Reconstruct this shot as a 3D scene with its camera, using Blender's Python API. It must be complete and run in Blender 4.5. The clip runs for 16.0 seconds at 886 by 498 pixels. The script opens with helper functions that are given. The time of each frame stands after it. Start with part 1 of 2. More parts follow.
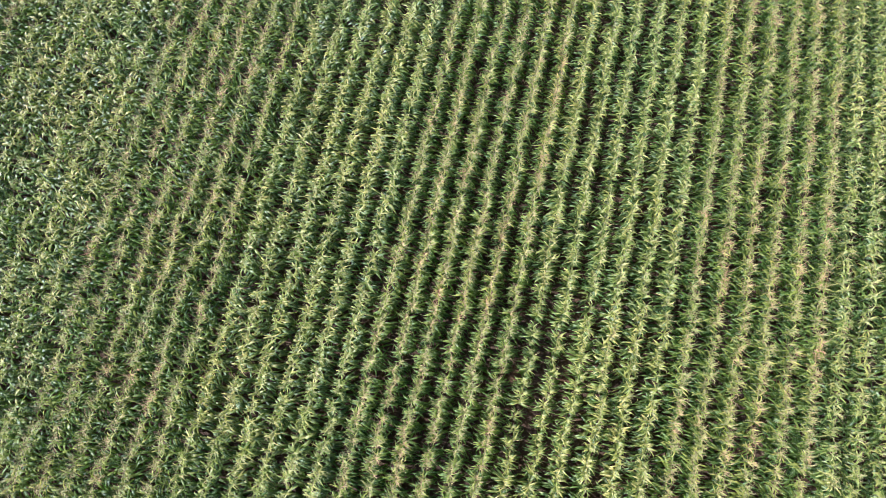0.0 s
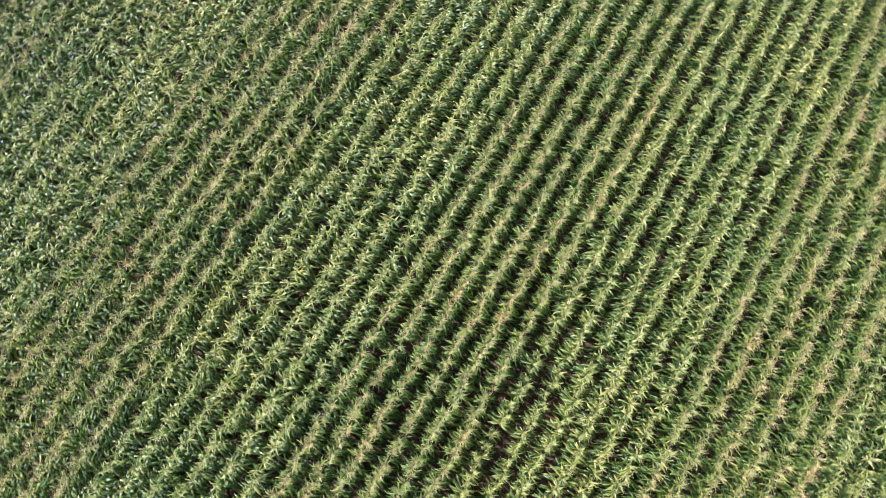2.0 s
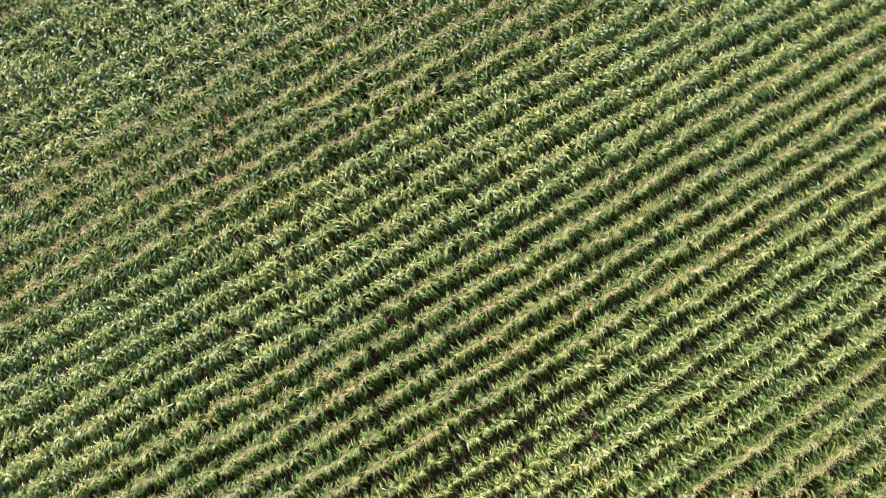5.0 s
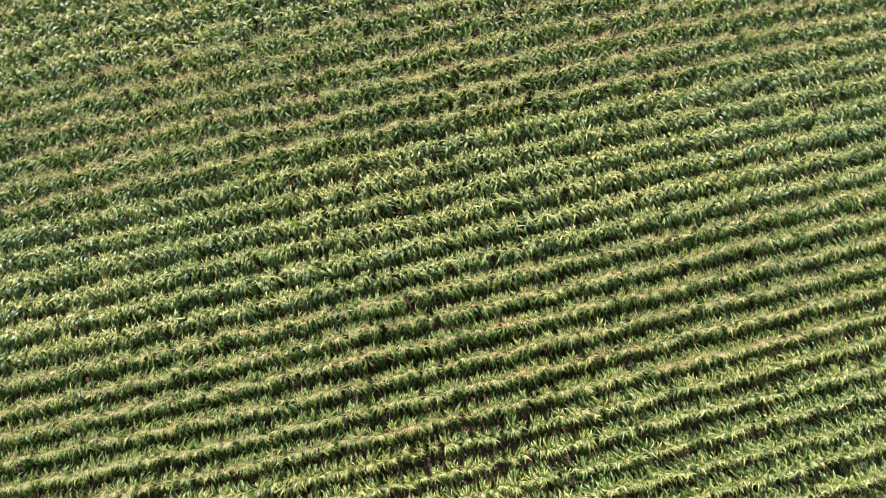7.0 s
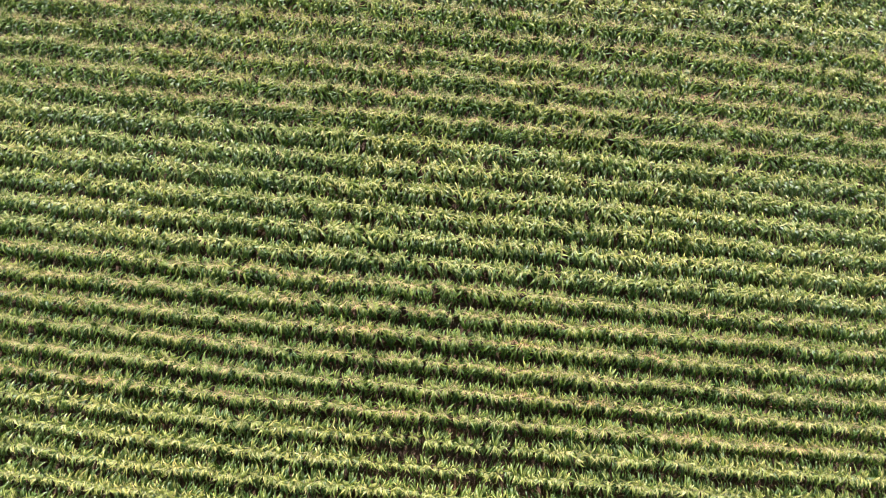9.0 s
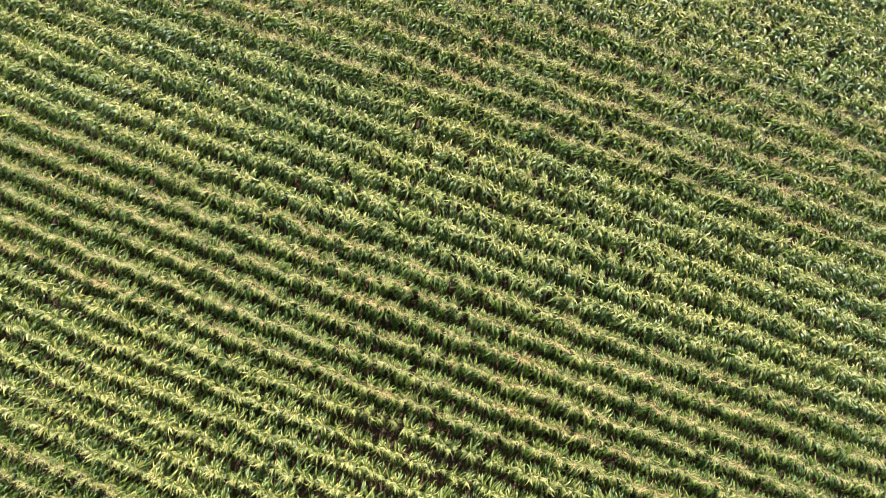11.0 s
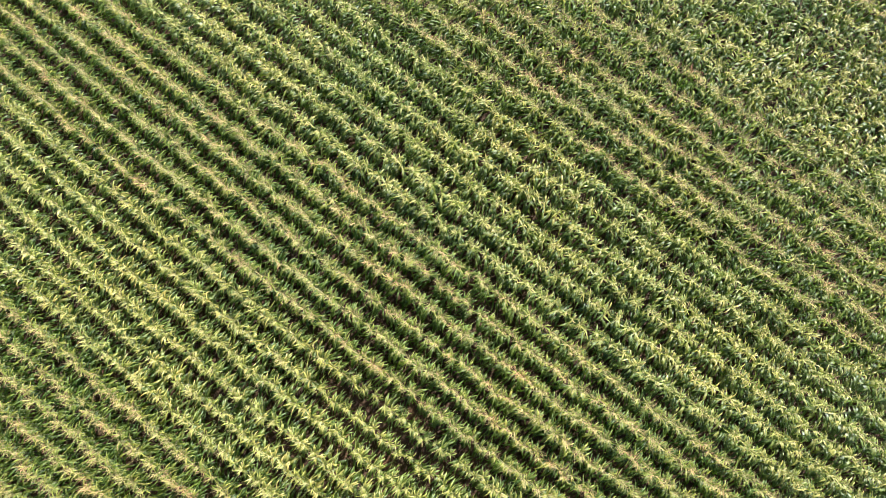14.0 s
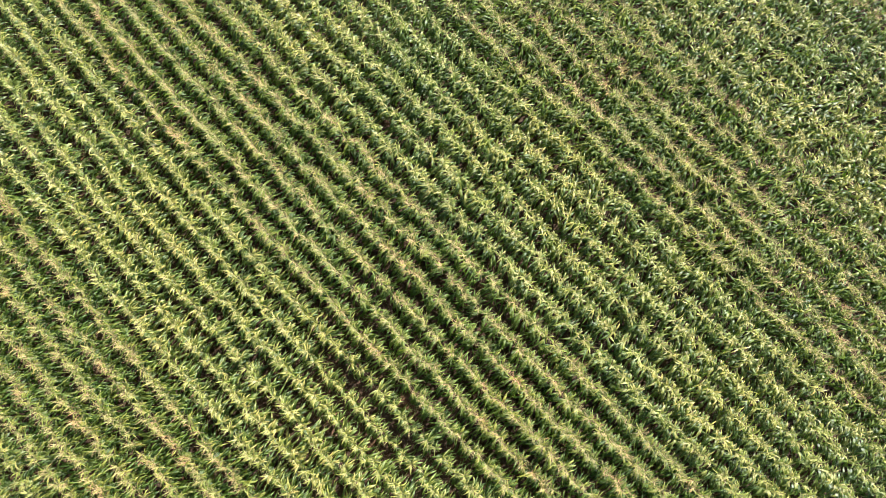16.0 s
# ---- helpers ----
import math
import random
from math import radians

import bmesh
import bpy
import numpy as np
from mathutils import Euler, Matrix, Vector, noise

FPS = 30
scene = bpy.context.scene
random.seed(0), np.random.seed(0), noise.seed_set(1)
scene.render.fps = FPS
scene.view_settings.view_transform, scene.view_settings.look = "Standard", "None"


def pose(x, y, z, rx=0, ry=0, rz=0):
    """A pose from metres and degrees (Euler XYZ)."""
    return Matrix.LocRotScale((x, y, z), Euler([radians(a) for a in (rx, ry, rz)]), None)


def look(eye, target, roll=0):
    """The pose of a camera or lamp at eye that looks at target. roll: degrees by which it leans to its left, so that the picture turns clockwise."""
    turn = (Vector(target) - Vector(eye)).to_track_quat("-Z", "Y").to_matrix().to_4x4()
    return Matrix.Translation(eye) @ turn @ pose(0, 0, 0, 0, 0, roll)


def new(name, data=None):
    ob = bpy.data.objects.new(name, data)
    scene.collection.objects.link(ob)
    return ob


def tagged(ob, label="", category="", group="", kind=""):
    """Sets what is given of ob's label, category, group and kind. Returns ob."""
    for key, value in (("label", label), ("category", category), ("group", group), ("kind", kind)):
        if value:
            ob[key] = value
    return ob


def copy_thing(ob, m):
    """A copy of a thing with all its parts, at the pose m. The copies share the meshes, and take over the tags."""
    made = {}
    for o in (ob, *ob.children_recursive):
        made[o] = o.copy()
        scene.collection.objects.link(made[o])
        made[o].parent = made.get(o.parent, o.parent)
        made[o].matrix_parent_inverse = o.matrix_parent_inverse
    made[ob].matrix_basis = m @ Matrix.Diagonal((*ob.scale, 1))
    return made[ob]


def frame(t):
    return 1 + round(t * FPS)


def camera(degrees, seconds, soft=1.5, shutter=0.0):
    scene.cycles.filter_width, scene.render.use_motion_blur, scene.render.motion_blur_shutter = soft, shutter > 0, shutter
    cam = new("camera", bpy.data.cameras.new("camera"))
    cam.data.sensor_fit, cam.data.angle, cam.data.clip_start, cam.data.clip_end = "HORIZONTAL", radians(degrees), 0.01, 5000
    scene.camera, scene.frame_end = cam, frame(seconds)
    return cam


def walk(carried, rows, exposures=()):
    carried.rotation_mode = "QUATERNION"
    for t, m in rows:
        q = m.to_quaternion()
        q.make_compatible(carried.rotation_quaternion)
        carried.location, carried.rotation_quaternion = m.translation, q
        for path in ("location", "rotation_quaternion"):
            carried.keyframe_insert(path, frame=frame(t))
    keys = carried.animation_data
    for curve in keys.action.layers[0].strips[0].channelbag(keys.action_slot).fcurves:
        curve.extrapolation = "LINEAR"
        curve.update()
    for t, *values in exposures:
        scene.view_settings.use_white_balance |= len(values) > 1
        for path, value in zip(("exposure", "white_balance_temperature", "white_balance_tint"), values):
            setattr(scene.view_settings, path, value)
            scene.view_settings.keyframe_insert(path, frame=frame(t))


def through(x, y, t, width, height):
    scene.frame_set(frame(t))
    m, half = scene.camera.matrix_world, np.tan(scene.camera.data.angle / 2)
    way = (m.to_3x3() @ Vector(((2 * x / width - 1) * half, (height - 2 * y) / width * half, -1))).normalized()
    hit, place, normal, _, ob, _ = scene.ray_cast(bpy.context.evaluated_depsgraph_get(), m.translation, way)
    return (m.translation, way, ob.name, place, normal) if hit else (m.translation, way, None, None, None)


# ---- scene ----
import itertools

cam = camera(65.01, 16.0, soft=0.7, shutter=0.5)
# seconds, x, y, z, yaw, tilt from straight down, roll
ROWS = [
    (0.0, -0.409, -0.494, 21.907, 0.000, 11.005, -4.249),
    (0.5, -0.318, -0.446, 21.925, 3.693, 10.878, -4.352),
    (1.0, -0.263, -0.388, 21.939, 7.756, 10.800, -4.336),
    (1.5, -0.215, -0.333, 21.945, 12.802, 10.724, -4.280),
    (2.0, -0.140, -0.303, 21.941, 18.592, 10.734, -4.445),
    (2.5, -0.059, -0.318, 21.932, 24.336, 10.881, -4.504),
    (3.0, 0.006, -0.316, 21.918, 29.549, 10.965, -4.425),
    (3.5, 0.048, -0.308, 21.884, 33.720, 11.024, -4.407),
    (4.0, 0.043, -0.256, 21.897, 37.852, 10.859, -4.317),
    (6.5, -0.053, -0.028, 21.846, 59.750, 10.669, -4.433),
    (7.0, -0.021, -0.062, 21.897, 64.586, 10.697, -4.459),
    (7.5, 0.039, -0.079, 21.948, 69.279, 10.749, -4.457),
    (8.0, 0.053, -0.083, 22.019, 74.039, 10.709, -4.521),
    (8.5, 0.062, -0.100, 22.017, 78.302, 10.822, -4.333),
    (9.0, 0.013, -0.076, 22.006, 82.608, 10.845, -4.288),
    (11.5, 0.118, 0.199, 21.509, 100.753, 10.814, -4.509),
    (12.0, 0.147, 0.268, 21.473, 103.888, 10.869, -4.610),
    (12.5, 0.166, 0.344, 21.462, 106.521, 10.832, -4.562),
    (13.0, 0.158, 0.372, 21.483, 108.934, 10.707, -4.439),
    (13.5, 0.157, 0.394, 21.470, 111.471, 10.697, -4.383),
    (14.0, 0.091, 0.388, 21.469, 113.871, 10.512, -4.296),
    (14.5, 0.109, 0.419, 21.448, 116.220, 10.542, -4.311),
    (15.0, 0.099, 0.435, 21.435, 118.437, 10.458, -4.257),
    (15.5, 0.136, 0.497, 21.414, 120.614, 10.514, -4.230),
    (16.0, 0.126, 0.504, 21.405, 122.945, 10.385, -4.278),
]
# the clip's white balance drifts slowly warmer: seconds, stops, kelvin, tint
EXPOSURES = [(0.0, 2.12, 4880, 27), (7.0, 2.22, 5260, 26), (16.0, 2.34, 5500, 23)]
walk(cam, [(t, pose(x, y, z, tilt, 0, yaw) @ pose(0, 0, 0, 0, 0, roll)) for t, x, y, z, yaw, tilt, roll in ROWS], EXPOSURES)

# the field's gentle swell: second-order and slope terms
SWELL = (-0.00041, -0.00177, -0.00362, -0.02472, -0.04032)

# ---- light ----
SUN_AZ, SUN_EL = 165.0, 35.0
world = bpy.data.worlds.new("sky")
scene.world = world
world.use_nodes = True
wn = world.node_tree.nodes
sky = wn.new("ShaderNodeTexSky")
sky.air_density, sky.dust_density, sky.ozone_density = 0.6, 5.0, 0.3      # a hazy morning
sky.sky_type, sky.sun_disc = "NISHITA", False
sky.sun_elevation, sky.sun_rotation = radians(SUN_EL), radians(90 - SUN_AZ)
wn["Background"].inputs["Strength"].default_value = 0.08
world.node_tree.links.new(sky.outputs["Color"], wn["Background"].inputs["Color"])
sun = new("sun", bpy.data.lights.new("sun", "SUN"))
sun.data.energy, sun.data.angle, sun.data.color = 4.3, radians(0.55), (1.0, 0.92, 0.78)
to_sun = Vector((math.cos(radians(SUN_AZ)) * math.cos(radians(SUN_EL)), math.sin(radians(SUN_AZ)) * math.cos(radians(SUN_EL)), math.sin(radians(SUN_EL))))
sun.matrix_world = look(to_sun * 60, (0, 0, 0))


# ---- materials ----
def material(name):
    m = bpy.data.materials.new(name)
    m.use_nodes = True
    return m, m.node_tree.nodes, m.node_tree.links, m.node_tree.nodes["Principled BSDF"]


def ramp(nodes, stops):
    r = nodes.new("ShaderNodeValToRGB")
    e = r.color_ramp.elements
    while len(e) < len(stops):
        e.new(0.5)
    for k, (at, colour) in enumerate(stops):
        e[k].position, e[k].color = at, (*colour, 1)
    return r


def mix(nodes, links, factor, a, b, blend="MIX"):
    m = nodes.new("ShaderNodeMix")
    m.data_type, m.blend_type = "RGBA", blend
    for socket, v in ((m.inputs[0], factor), (m.inputs[6], a), (m.inputs[7], b)):
        if hasattr(v, "links"):
            links.new(v, socket)
        elif isinstance(v, (int, float)):
            socket.default_value = v
        else:
            socket.default_value = (*v, 1)
    return m.outputs[2]


def noise_at(nodes, links, coords, scale, detail=3, rough=0.55):
    n = nodes.new("ShaderNodeTexNoise")
    n.inputs["Scale"].default_value, n.inputs["Detail"].default_value, n.inputs["Roughness"].default_value = scale, detail, rough
    links.new(coords, n.inputs["Vector"])
    return n.outputs["Fac"]


def leaf_material(name, stops, through):
    m, n, l, p = material(name)
    geo, uv = n.new("ShaderNodeNewGeometry"), n.new("ShaderNodeUVMap")
    uv.uv_map = "along"
    sep = n.new("ShaderNodeSeparateXYZ")
    l.new(uv.outputs["UV"], sep.inputs[0])
    base = ramp(n, stops)
    l.new(geo.outputs["Random Per Island"], base.inputs[0])
    patch = noise_at(n, l, geo.outputs["Position"], 0.35, 4)
    spread = ramp(n, [(0.35, (0.8, 0.9, 0.85)), (0.7, (1.2, 1.1, 1.0))])
    l.new(patch, spread.inputs[0])
    col = mix(n, l, 1.0, base.outputs[0], spread.outputs[0], "MULTIPLY")
    # two strains are sown in strips: one paler, one of a deeper green
    strain = n.new("ShaderNodeAttribute")
    strain.attribute_name = "strain"
    tint = ramp(n, [(0.0, (1.16, 1.14, 1.15)), (1.0, (0.9, 0.97, 0.66))])
    l.new(strain.outputs["Fac"], tint.inputs[0])
    col = mix(n, l, 1.0, col, tint.outputs[0], "MULTIPLY")
    # pale midrib along the blade
    rib = n.new("ShaderNodeMath")
    rib.operation = "SUBTRACT"
    l.new(sep.outputs[0], rib.inputs[0])
    rib.inputs[1].default_value = 0.5
    ab = n.new("ShaderNodeMath")
    ab.operation = "ABSOLUTE"
    l.new(rib.outputs[0], ab.inputs[0])
    band = ramp(n, [(0.0, (0.75, 0.75, 0.75)), (0.1, (0, 0, 0))])
    l.new(ab.outputs[0], band.inputs[0])
    col = mix(n, l, band.outputs[0], col, (0.2, 0.26, 0.1))
    # straw-coloured dry tips and blotches
    fine = noise_at(n, l, geo.outputs["Position"], 14, 4)
    dry = n.new("ShaderNodeMath")
    dry.operation = "MULTIPLY"
    l.new(sep.outputs[1], dry.inputs[0])
    l.new(fine, dry.inputs[1])
    tip = ramp(n, [(0.47, (0, 0, 0)), (0.62, (0.8, 0.8, 0.8))])
    l.new(dry.outputs[0], tip.inputs[0])
    col = mix(n, l, tip.outputs[0], col, (0.34, 0.27, 0.11))
    l.new(col, p.inputs["Base Color"])
    rough = n.new("ShaderNodeMapRange")
    rough.inputs[3].default_value, rough.inputs[4].default_value = 0.36, 0.54
    l.new(fine, rough.inputs[0])
    l.new(rough.outputs[0], p.inputs["Roughness"])
    gloss = n.new("ShaderNodeMapRange")
    gloss.inputs[3].default_value, gloss.inputs[4].default_value = 0.32, 0.22      # the pale strain is waxier
    l.new(strain.outputs["Fac"], gloss.inputs[0])
    l.new(gloss.outputs[0], p.inputs["Specular IOR Level"])
    bump = n.new("ShaderNodeBump")
    bump.inputs["Strength"].default_value, bump.inputs["Distance"].default_value = 0.4, 0.01
    l.new(fine, bump.inputs["Height"])
    l.new(bump.outputs[0], p.inputs["Normal"])
    tr, add, out = n.new("ShaderNodeBsdfTranslucent"), n.new("ShaderNodeMixShader"), n["Material Output"]
    l.new(mix(n, l, 1.0, col, (1.25, 1.8, 0.38), "MULTIPLY"), tr.inputs[0])
    add.inputs[0].default_value = through
    l.new(p.outputs[0], add.inputs[1])
    l.new(tr.outputs[0], add.inputs[2])
    l.new(add.outputs[0], out.inputs[0])
    return m


def tassel_material():
    m, n, l, p = material("maize_tassel")
    geo = n.new("ShaderNodeNewGeometry")
    # greenish in the pale strain, golden to pinkish tan in the deep green one
    green = ramp(n, [(0.0, (0.17, 0.185, 0.042)), (0.6, (0.22, 0.21, 0.052)), (1.0, (0.25, 0.2, 0.06))])
    golden = ramp(n, [(0.0, (0.175, 0.18, 0.042)), (0.5, (0.205, 0.185, 0.048)), (0.8, (0.245, 0.178, 0.054)), (1.0, (0.255, 0.135, 0.045))])
    big = noise_at(n, l, geo.outputs["Position"], 0.8, 5, 0.7)
    spread = n.new("ShaderNodeMapRange")
    spread.inputs[1].default_value, spread.inputs[2].default_value = 0.3, 0.78
    l.new(big, spread.inputs[0])
    both = n.new("ShaderNodeMath")
    both.operation = "MULTIPLY_ADD"
    l.new(geo.outputs["Random Per Island"], both.inputs[0])
    both.inputs[1].default_value = 0.3
    l.new(spread.outputs[0], both.inputs[2])
    strain = n.new("ShaderNodeAttribute")
    strain.attribute_name = "strain"
    for r in (green, golden):
        l.new(both.outputs[0], r.inputs[0])
    base = mix(n, l, strain.outputs["Fac"], green.outputs[0], golden.outputs[0])
    grain = noise_at(n, l, geo.outputs["Position"], 60, 2)
    tone = ramp(n, [(0.3, (0.75, 0.75, 0.75)), (0.7, (1.15, 1.15, 1.15))])
    l.new(grain, tone.inputs[0])
    l.new(mix(n, l, 1.0, base, tone.outputs[0], "MULTIPLY"), p.inputs["Base Color"])
    p.inputs["Roughness"].default_value = 0.8
    return m


def stalk_material():
    m, n, l, p = material("maize_stalk")
    geo = n.new("ShaderNodeNewGeometry")
    base = ramp(n, [(0.25, (0.08, 0.11, 0.025)), (0.6, (0.13, 0.15, 0.04)), (0.85, (0.17, 0.13, 0.05))])
    l.new(noise_at(n, l, geo.outputs["Position"], 6, 4), base.inputs[0])
    l.new(base.outputs[0], p.inputs["Base Color"])
    p.inputs["Roughness"].default_value = 0.55
    return m


def dry_material():
    m, n, l, p = material("dry_leaf_litter")
    geo = n.new("ShaderNodeNewGeometry")
    base = ramp(n, [(0.0, (0.24, 0.14, 0.055)), (0.6, (0.34, 0.22, 0.09)), (1.0, (0.3, 0.11, 0.045))])
    l.new(geo.outputs["Random Per Island"], base.inputs[0])
    tone = ramp(n, [(0.3, (0.7, 0.7, 0.7)), (0.7, (1.1, 1.1, 1.1))])
    l.new(noise_at(n, l, geo.outputs["Position"], 25, 3), tone.inputs[0])
    l.new(mix(n, l, 1.0, base.outputs[0], tone.outputs[0], "MULTIPLY"), p.inputs["Base Color"])
    p.inputs["Roughness"].default_value = 0.85
    return m


def soil_material():
    m, n, l, p = material("red_soil")
    geo = n.new("ShaderNodeNewGeometry")
    wide = ramp(n, [(0.3, (0.032, 0.017, 0.0035)), (0.55, (0.05, 0.025, 0.005)), (0.75, (0.088, 0.041, 0.008))])
    l.new(noise_at(n, l, geo.outputs["Position"], 0.9, 6, 0.65), wide.inputs[0])
    clod = noise_at(n, l, geo.outputs["Position"], 18, 6, 0.7)
    tone = ramp(n, [(0.3, (0.6, 0.6, 0.6)), (0.7, (1.25, 1.25, 1.25))])
    l.new(clod, tone.inputs[0])
    l.new(mix(n, l, 1.0, wide.outputs[0], tone.outputs[0], "MULTIPLY"), p.inputs["Base Color"])
    p.inputs["Roughness"].default_value = 0.95
    bump = n.new("ShaderNodeBump")
    bump.inputs["Strength"].default_value, bump.inputs["Distance"].default_value = 0.9, 0.05
    l.new(clod, bump.inputs["Height"])
    l.new(bump.outputs[0], p.inputs["Normal"])
    return m


LEAF = leaf_material("maize_leaf", [(0.0, (0.03, 0.056, 0.006)), (0.45, (0.055, 0.084, 0.009)), (0.8, (0.092, 0.117, 0.015)), (1.0, (0.18, 0.18, 0.035))], 0.4)
# young upper leaves, yellower; the crest's sunlight is also put into their lighter colour
YOUNG_SUNLIT = leaf_material("young_sunlit_maize_leaf", [(0.0, (0.105, 0.128, 0.016)), (0.5, (0.155, 0.165, 0.026)), (1.0, (0.24, 0.21, 0.055))], 0.42)
TASSEL, STALK, SOIL, DRY = tassel_material(), stalk_material(), soil_material(), dry_material()

# ---- the plan of the field ----
CENTRE, REACH, FIELD = (-1.5, 0.5), 24.5, 21.8      # middle of the field, reach of its swell, radius of the crop
PITCH = 0.75                           # from row to row
ACROSS = 2.84468                          # the direction across the rows
FIRST = -1.7710                          # how far row 0 lies from the origin
rng = np.random.default_rng(7)


def swell(x, y):
    """The ground's height; past the reach it runs on level."""
    x, y = np.asarray(x, float), np.asarray(y, float)
    d = np.maximum(np.hypot(x, y) / REACH, 1.0)
    x, y = x / d, y / d
    a, b, c, e, f = SWELL
    return a * x * x + b * x * y + c * y * y + e * x + f * y


def row_point(k, s):
    """The place s metres along row k: nearly straight."""
    n = PITCH * k
    for _ in range(3):
        n = PITCH * k - (-0.000703 * s * s + -0.0000261 * s ** 3 + 0.000825 * n * s + -0.000151 * n * n)
    c, d = math.cos(ACROSS), math.sin(ACROSS)
    return (n + FIRST) * c - s * d, (n + FIRST) * d + s * c


def mesh_of(name, verts, faces, uvs=None, slots=None, materials=(), strain=None):
    """A mesh of quads from arrays."""
    me = bpy.data.meshes.new(name)
    me.vertices.add(len(verts))
    me.vertices.foreach_set("co", np.asarray(verts, np.float32).ravel())
    me.loops.add(faces.size)
    me.loops.foreach_set("vertex_index", faces.astype(np.int32).ravel())
    me.polygons.add(len(faces))
    me.polygons.foreach_set("loop_start", np.arange(0, faces.size, 4, dtype=np.int32))
    if slots is not None:
        me.polygons.foreach_set("material_index", slots.astype(np.int32))
    me.update(calc_edges=True)
    if uvs is not None:
        layer = me.uv_layers.new(name="along")
        layer.data.foreach_set("uv", np.asarray(uvs, np.float32)[faces.ravel()].ravel())
    if strain is not None:
        me.attributes.new("strain", "FLOAT", "POINT").data.foreach_set("value", np.asarray(strain, np.float32))
    me.polygons.foreach_set("use_smooth", np.ones(len(faces), bool))
    for m in materials:
        me.materials.append(m)
    me.validate()
    return me


# ---- ground: one sheet to the horizon ----
def build_ground():
    radii = np.concatenate([np.linspace(0.4, 26, 66), np.geomspace(28, 3500, 26)])
    turns = 120
    angle = np.arange(turns) * 2 * np.pi / turns
    x, y = CENTRE[0] + np.outer(radii, np.cos(angle)), CENTRE[1] + np.outer(radii, np.sin(angle))
    verts = np.stack([x, y, swell(x, y)], -1).reshape(-1, 3)
    i, j = np.meshgrid(np.arange(len(radii) - 1), np.arange(turns), indexing="ij")
    k = (j + 1) % turns
    faces = np.stack([i * turns + j, (i + 1) * turns + j, (i + 1) * turns + k, i * turns + k], -1).reshape(-1, 4)
    # the innermost ring is closed by a fan of quads
    cap = np.array([[0, a, a + 1, a + 2] for a in range(1, turns - 2, 2)])
    me = mesh_of("ground", verts, np.concatenate([faces, cap]), materials=[SOIL])
    return tagged(new("ground", me), "bare red-brown field soil between the maize rows", "ground", kind="structure")


build_ground()


# ---- one maize plant, as arrays ----

LEAN = 0.06      # how far the plants' tops stand off their feet


def strip(points, sides, widths, keel, flat=False):
    """A ribbon along points: three vertices across, the middle one sunk by keel times the half width, or flat with two."""
    n = len(points)
    tangent = np.gradient(points, axis=0)
    up = np.cross(sides, tangent)
    up /= np.linalg.norm(up, axis=1, keepdims=True) + 1e-9
    w = np.asarray(widths)[:, None]
    verts = np.stack([points - sides * w + up * w * keel, points, points + sides * w + up * w * keel], 1).reshape(-1, 3)
    v = np.linspace(0, 1, n)
    if flat:
        verts = np.stack([points - sides * w, points + sides * w], 1).reshape(-1, 3)
        uv = np.stack([np.tile([0.0, 1.0], n), np.repeat(v, 2)], -1)
        return verts, np.array([(2 * i, 2 * i + 1, 2 * i + 3, 2 * i + 2) for i in range(n - 1)]), uv
    uv = np.stack([np.tile([0.0, 0.5, 1.0], n), np.repeat(v, 3)], -1)
    faces = []
    for i in range(n - 1):
        for j in (0, 1):
            a = 3 * i + j
            faces.append((a, a + 1, a + 4, a + 3))
    return verts, np.array(faces), uv


def leaf_blade(r, base, azimuth, length, width, rise, droop, segments, flat_blade=False):
    """An arching maize leaf: it leaves the stalk steeply, bends over and hangs."""
    out = np.array([math.cos(azimuth), math.sin(azimuth), 0])
    side = np.array([-math.sin(azimuth), math.cos(azimuth), 0])
    s = np.linspace(0, 1, segments + 1)
    angle = rise - (rise + droop) * s ** 1.15
    step = length / segments
    mid = (angle[1:] + angle[:-1]) / 2
    along = np.concatenate([[0], np.cumsum(np.cos(mid) * step)])
    high = np.concatenate([[0], np.cumsum(np.sin(mid) * step)])
    sway = r.normal(0, 0.2 if width > 0.05 else 0.3) * length * s ** 2
    points = np.array(base) + np.outer(along, out) + np.outer(sway, side) + np.outer(high, (0, 0, 1))
    twist = r.normal(0, 0.85) * s
    flat = np.cross(side, np.gradient(points, axis=0))
    flat /= np.linalg.norm(flat, axis=1, keepdims=True)
    sides = np.cos(twist)[:, None] * side + np.sin(twist)[:, None] * flat
    widths = width / 2 * np.clip(np.minimum(0.45 + 3.2 * s, 1.0) * (1 - s ** 2.6) + 0.03, 0.03, 1)
    return strip(points, sides, widths, 0.35, flat_blade)


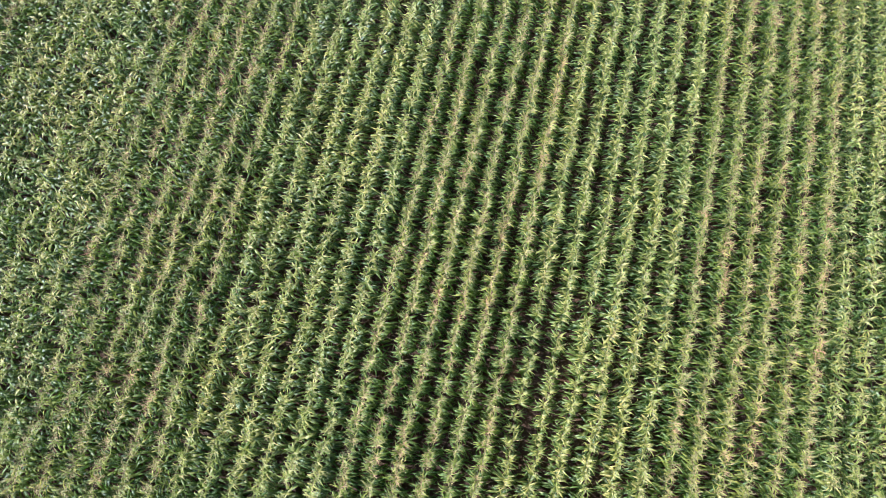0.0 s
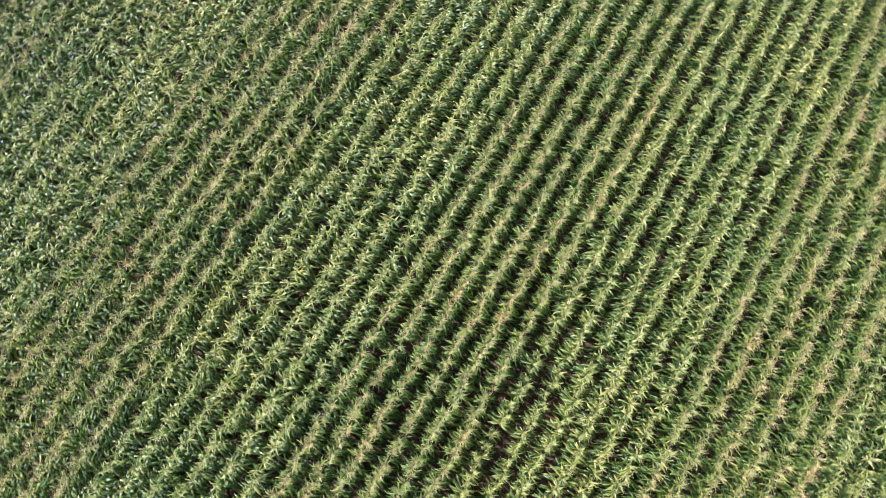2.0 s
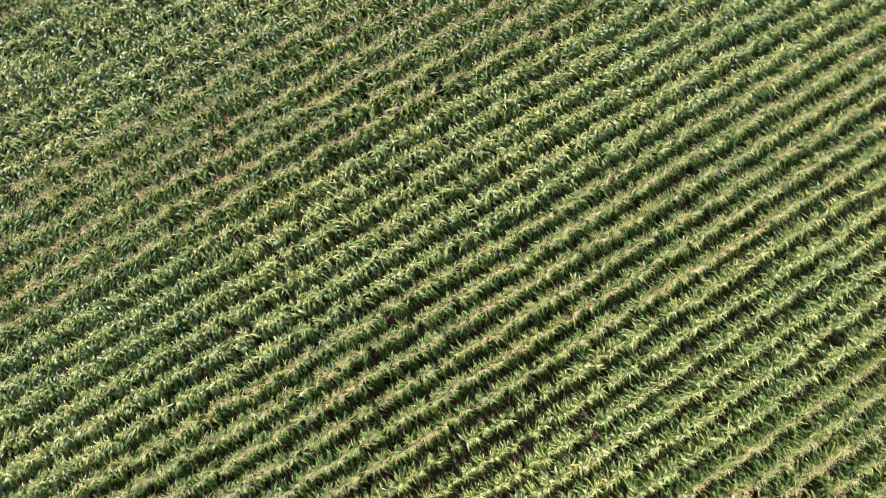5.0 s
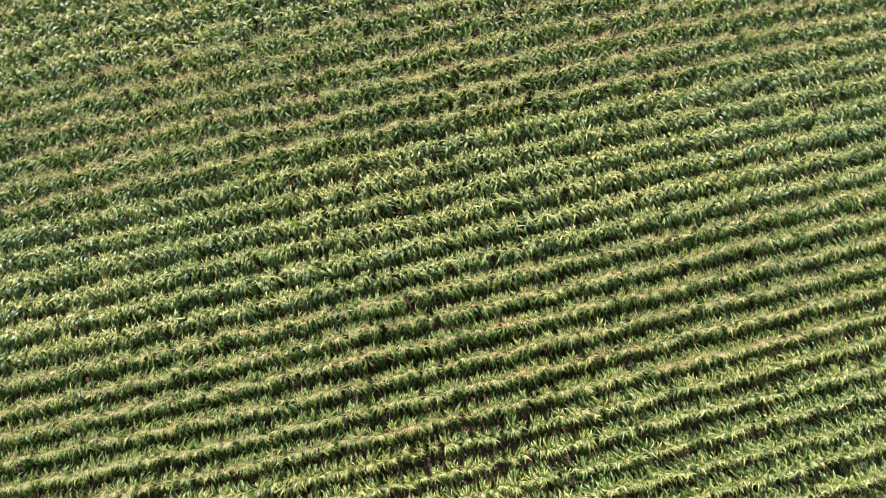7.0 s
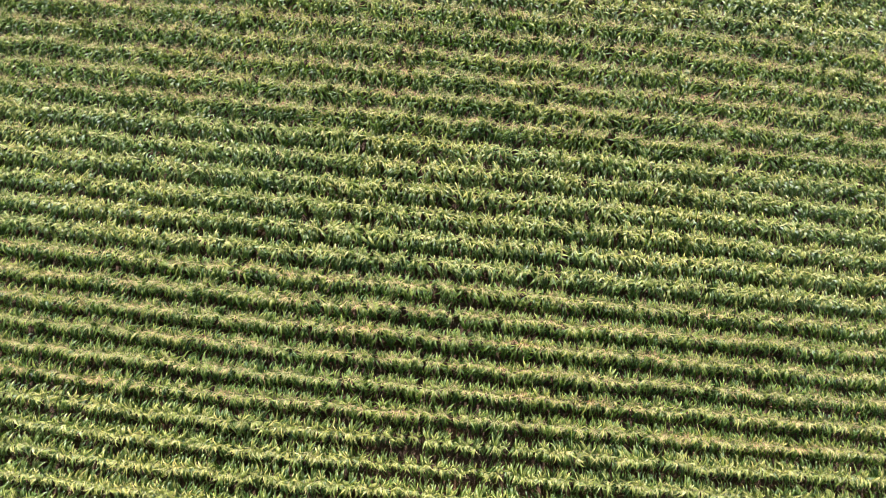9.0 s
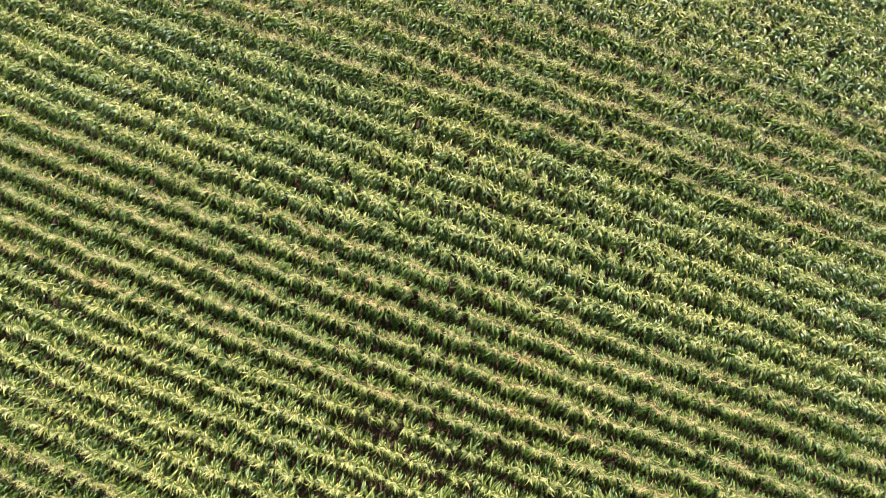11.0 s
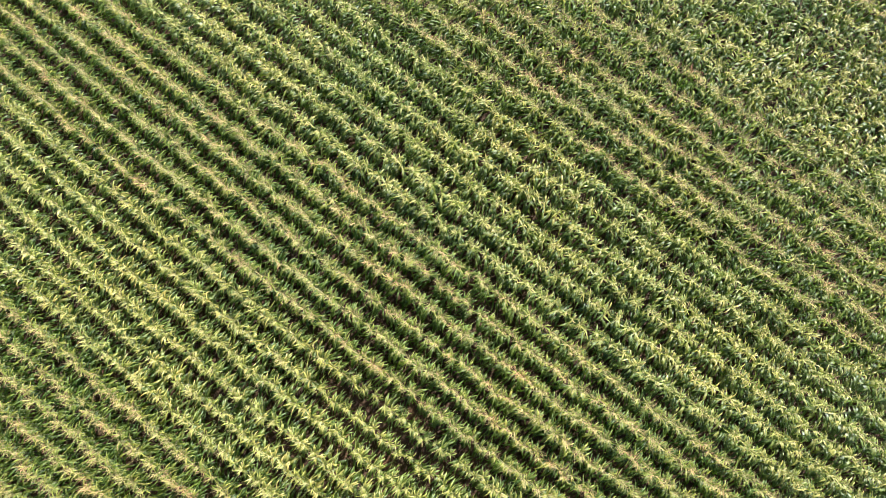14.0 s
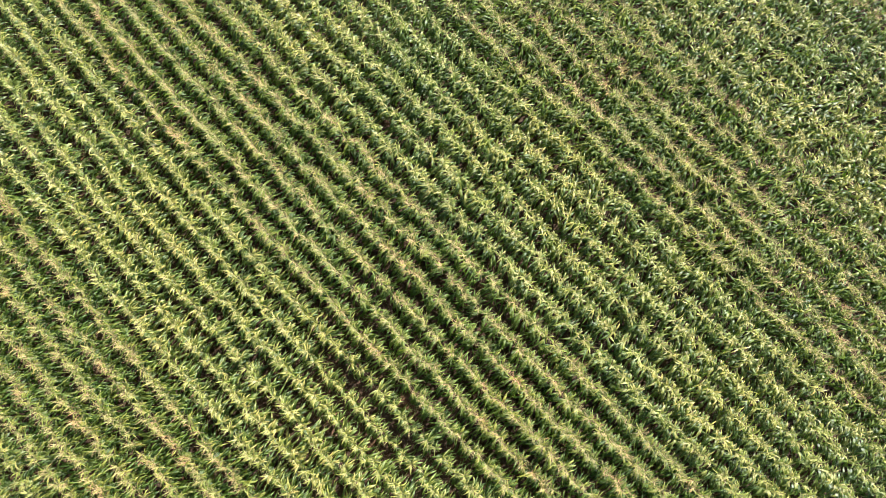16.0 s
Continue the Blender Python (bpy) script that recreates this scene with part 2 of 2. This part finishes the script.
def plant_parts(r, detail, strain):
    """The parts of one plant: (name, vertices, faces, uv, slot). detail 2: single plants, 1: the crop round them, 0: its far parts.
    strain 0: pale, leafy, few tassel branches; 1: deep green, rich tan tassel."""
    parts = []
    tall = r.uniform(1.24, 1.36)
    lean = r.normal((-LEAN, 0), (0.04, 0.07))      # the crop leans across the rows, towards the sun
    ring = 6 if detail == 2 else 3
    levels = np.linspace(0, tall, 5 if detail == 2 else 2)
    a = np.arange(ring) * 2 * np.pi / ring

    def core(z):
        return np.array([lean[0] * (z / tall) ** 1.25, lean[1] * (z / tall) ** 1.25, z])

    verts = np.concatenate([core(z) + np.stack([np.cos(a), np.sin(a), 0 * a], -1) * (0.014 - 0.008 * z / tall) for z in levels])
    faces = np.array([(i * ring + j, i * ring + (j + 1) % ring, (i + 1) * ring + (j + 1) % ring, (i + 1) * ring + j) for i in range(len(levels) - 1) for j in range(ring)])
    verts[:ring, 2] -= 0.05
    parts.append(("stalk", verts, faces, np.zeros((len(verts), 2)), 1))
    facing = r.normal(0, 0.3)
    broad, slim = (10, 8 - strain) if detail else (9, 7 - strain)
    for k in range(broad + slim):
        azimuth = facing + math.pi * (k % 2) + r.normal(0, 0.45)
        if k < broad:
            # broad arching leaves, two-ranked up the stalk, the longest at mid height
            f = k / (broad - 1)
            z = tall * (0.1 + 0.54 * f)
            length = r.uniform(0.52, 0.74) * (1 - 0.26 * f)
            width = (r.uniform(0.066, 0.096) - 0.006 * strain) * (1 - 0.12 * f)
            rise, droop = radians(r.uniform(50, 74)), radians(r.uniform(72, 112))
            cuts = (4, 4, 8)[detail]
        else:
            # the short upper leaves, steep at first and bent over, round the tassel
            z = tall * r.uniform(0.74, 0.98)
            azimuth += r.normal(0, 0.6)
            length = r.uniform(0.2, 0.42)
            width = r.uniform(0.03, 0.058 - 0.012 * strain)
            rise, droop = radians(r.uniform(62, 86)), radians(r.uniform(45, 118))
            cuts = (3, 3, 6)[detail]
        v, q, uv = leaf_blade(r, core(z), azimuth, length, width, rise, droop, cuts, detail == 0 or detail == 1 and k >= broad)
        parts.append(("leaf", v, q, uv, 0 if k < broad else 3))
    # tassel: an upright spike and side branches that rise and bow outwards
    tv, tf, tu, n = [], [], [], 0
    top = core(tall - 0.05)
    branches = r.integers(9, 13) if strain == 0 else r.integers(19, 26)
    for b in range(branches):
        az = r.uniform(0, 2 * math.pi)
        length = r.uniform(0.28, 0.38) if b == 0 else r.uniform(0.16, 0.34)
        rise, droop = (radians(84), radians(r.uniform(-80, -30))) if b == 0 else (radians(r.uniform(50, 84)), radians(r.uniform(-50, 50)))
        foot = top + (r.normal(0, 0.02), r.normal(0, 0.04), 0.0 if b == 0 else r.uniform(-0.12, 0.1))
        v, q, uv = leaf_blade(r, foot, az, length, r.uniform(0.007, 0.011 + 0.002 * strain), rise, droop, 4 if detail == 2 else 2, detail < 2)
        tv.append(v), tf.append(q + n), tu.append(uv)
        n += len(v)
    parts.append(("tassel", np.concatenate(tv), np.concatenate(tf), np.concatenate(tu), 2))
    return parts


# ---- where the plants stand ----
GAPS = [(-0.5, -0.4, 0.7), (-0.6, 1.6, 0.8), (-0.6, -1.8, 0.3), (-1.6, -6.6, 0.4), (-1.6, -8.6, 0.6)]     # thin spots where the soil shows: between which rows, place along them, half length


def strain_of(k):
    """The planter sows six rows of one strain, then six of the other: 0 pale, 1 tan-tasselled."""
    return ((k - 1) // 6 + 1) % 2


def stands():
    """Places of all plants: x, y, turn, size, strain."""
    found = []
    for k in range(-32, 32):
        s = -25.0 + rng.uniform(0, 0.2)
        while s < 25:
            s += 0.135 + rng.exponential(0.035)
            x, y = row_point(k - 0.9 * LEAN / PITCH + rng.normal(0, 0.04) + 0.065 * noise.noise((7.3 * k, 0.7 * s, 0)), s)
            if math.hypot(x - CENTRE[0], y - CENTRE[1]) > FIELD or rng.random() < 0.006:
                continue
            thin = 0.86 if any(abs(s - at) < half and abs(k - row) < 0.8 for row, at, half in GAPS) else 1.0
            found.append((x, y, ACROSS - math.pi + rng.normal(0, 0.3), thin * (rng.normal(1.0, 0.035) + 0.08 * noise.noise((0.9 * x, 0.9 * y, 5))), strain_of(k)))
    return np.array(found)


PLANTS = stands()
NEAR = (0.4, 0.0)
order = np.argsort(np.hypot(PLANTS[:, 0] - NEAR[0], PLANTS[:, 1] - NEAR[1]))
near, rest = PLANTS[order[:280]], PLANTS[order[280:]]


def build_single_plants():
    """The plants in the middle of the field, each a thing with its stalk, leaves and tassel."""
    skins = {0: LEAF, 1: STALK, 2: TASSEL, 3: YOUNG_SUNLIT}
    words = ("pale green maize plant with arching leaves and small greenish tassel", "deep green maize plant with arching leaves and golden tassel")
    kinds = {0: [], 1: []}
    spare = {0: [], 1: []}
    for strain in (0, 1):
        for v in range(9):
            r = np.random.default_rng(100 + v + 50 * strain)
            root = tagged(new("maize_plant"), words[strain], "maize plant", "maize plants in the field")
            for name, verts, faces, uv, slot in plant_parts(r, 2, strain):
                me = mesh_of(name, verts, faces, uv, materials=[skins[slot]], strain=np.full(len(verts), strain))
                ob = new(name, me)
                ob.parent = root
                if name == "tassel":
                    tagged(ob, "golden branched tassel" if strain else "thin greenish tassel")
            kinds[strain].append(root)
            spare[strain].append(root)
    for i, (x, y, turn, size, strain) in enumerate(near):
        m = Matrix.Translation((x, y, float(swell(x, y)))) @ Matrix.Rotation(turn, 4, "Z") @ Matrix.Diagonal((size, size, size, 1))
        strain = int(strain)
        if spare[strain]:
            spare[strain].pop().matrix_basis = m
        else:
            copy_thing(kinds[strain][i % 9], m)


def build_crop():
    """All the other plants as one mass."""
    kinds = {}
    for strain, detail, v in itertools.product((0, 1), (0, 1), range(30)):
        r = np.random.default_rng(500 + v + 50 * strain + 100 * detail)
        vs, fs, us, ss, n = [], [], [], [], 0
        for name, verts, faces, uv, slot in plant_parts(r, detail, strain):
            vs.append(verts), fs.append(faces + n), us.append(uv), ss.append(np.full(len(faces), slot))
            n += len(verts)
        kinds[strain, detail, v] = np.concatenate(vs), np.concatenate(fs), np.concatenate(us), np.concatenate(ss)
    pick = rng.integers(0, 30, len(rest))
    detail = np.hypot(rest[:, 0] - NEAR[0], rest[:, 1] - NEAR[1]) < 11
    allv, allf, allu, alls, allt, n = [], [], [], [], [], 0
    ground = swell(rest[:, 0], rest[:, 1])
    for (x, y, turn, size, strain), z, d, k in zip(rest, ground, detail, pick):
        verts, faces, uv, slots = kinds[int(strain), int(d), k]
        c, s = math.cos(turn) * size, math.sin(turn) * size
        placed = np.stack([verts[:, 0] * c - verts[:, 1] * s + x, verts[:, 0] * s + verts[:, 1] * c + y, verts[:, 2] * size + z], -1)
        allv.append(placed), allf.append(faces + n), allu.append(uv), alls.append(slots), allt.append(np.full(len(verts), strain))
        n += len(verts)
    me = mesh_of("maize_crop", np.concatenate(allv), np.concatenate(allf), np.concatenate(allu), np.concatenate(alls), [LEAF, STALK, TASSEL, YOUNG_SUNLIT], np.concatenate(allt))
    tagged(new("maize_crop", me), "dense rows of green tasselling maize on red soil", "maize crop", kind="stuff")


def build_litter():
    """Dry leaves lying between the rows."""
    vs, fs, us, n = [], [], [], 0
    for _ in range(700):
        x, y = row_point(rng.integers(-22, 24) + rng.uniform(0.15, 0.85), rng.uniform(-17, 17))
        r = rng
        v, q, uv = leaf_blade(r, (0, 0, 0.015), rng.uniform(0, 6.3), rng.uniform(0.15, 0.45), rng.uniform(0.03, 0.06), 0.25, 0.25, 3)
        v = v + (x, y, float(swell(x, y)))
        vs.append(v), fs.append(q + n), us.append(uv)
        n += len(v)
    me = mesh_of("leaf_litter", np.concatenate(vs), np.concatenate(fs), np.concatenate(us), materials=[DRY])
    tagged(new("leaf_litter", me), "dry brown maize leaves scattered on the soil", "leaf litter", kind="stuff")


build_single_plants()
build_crop()
build_litter()
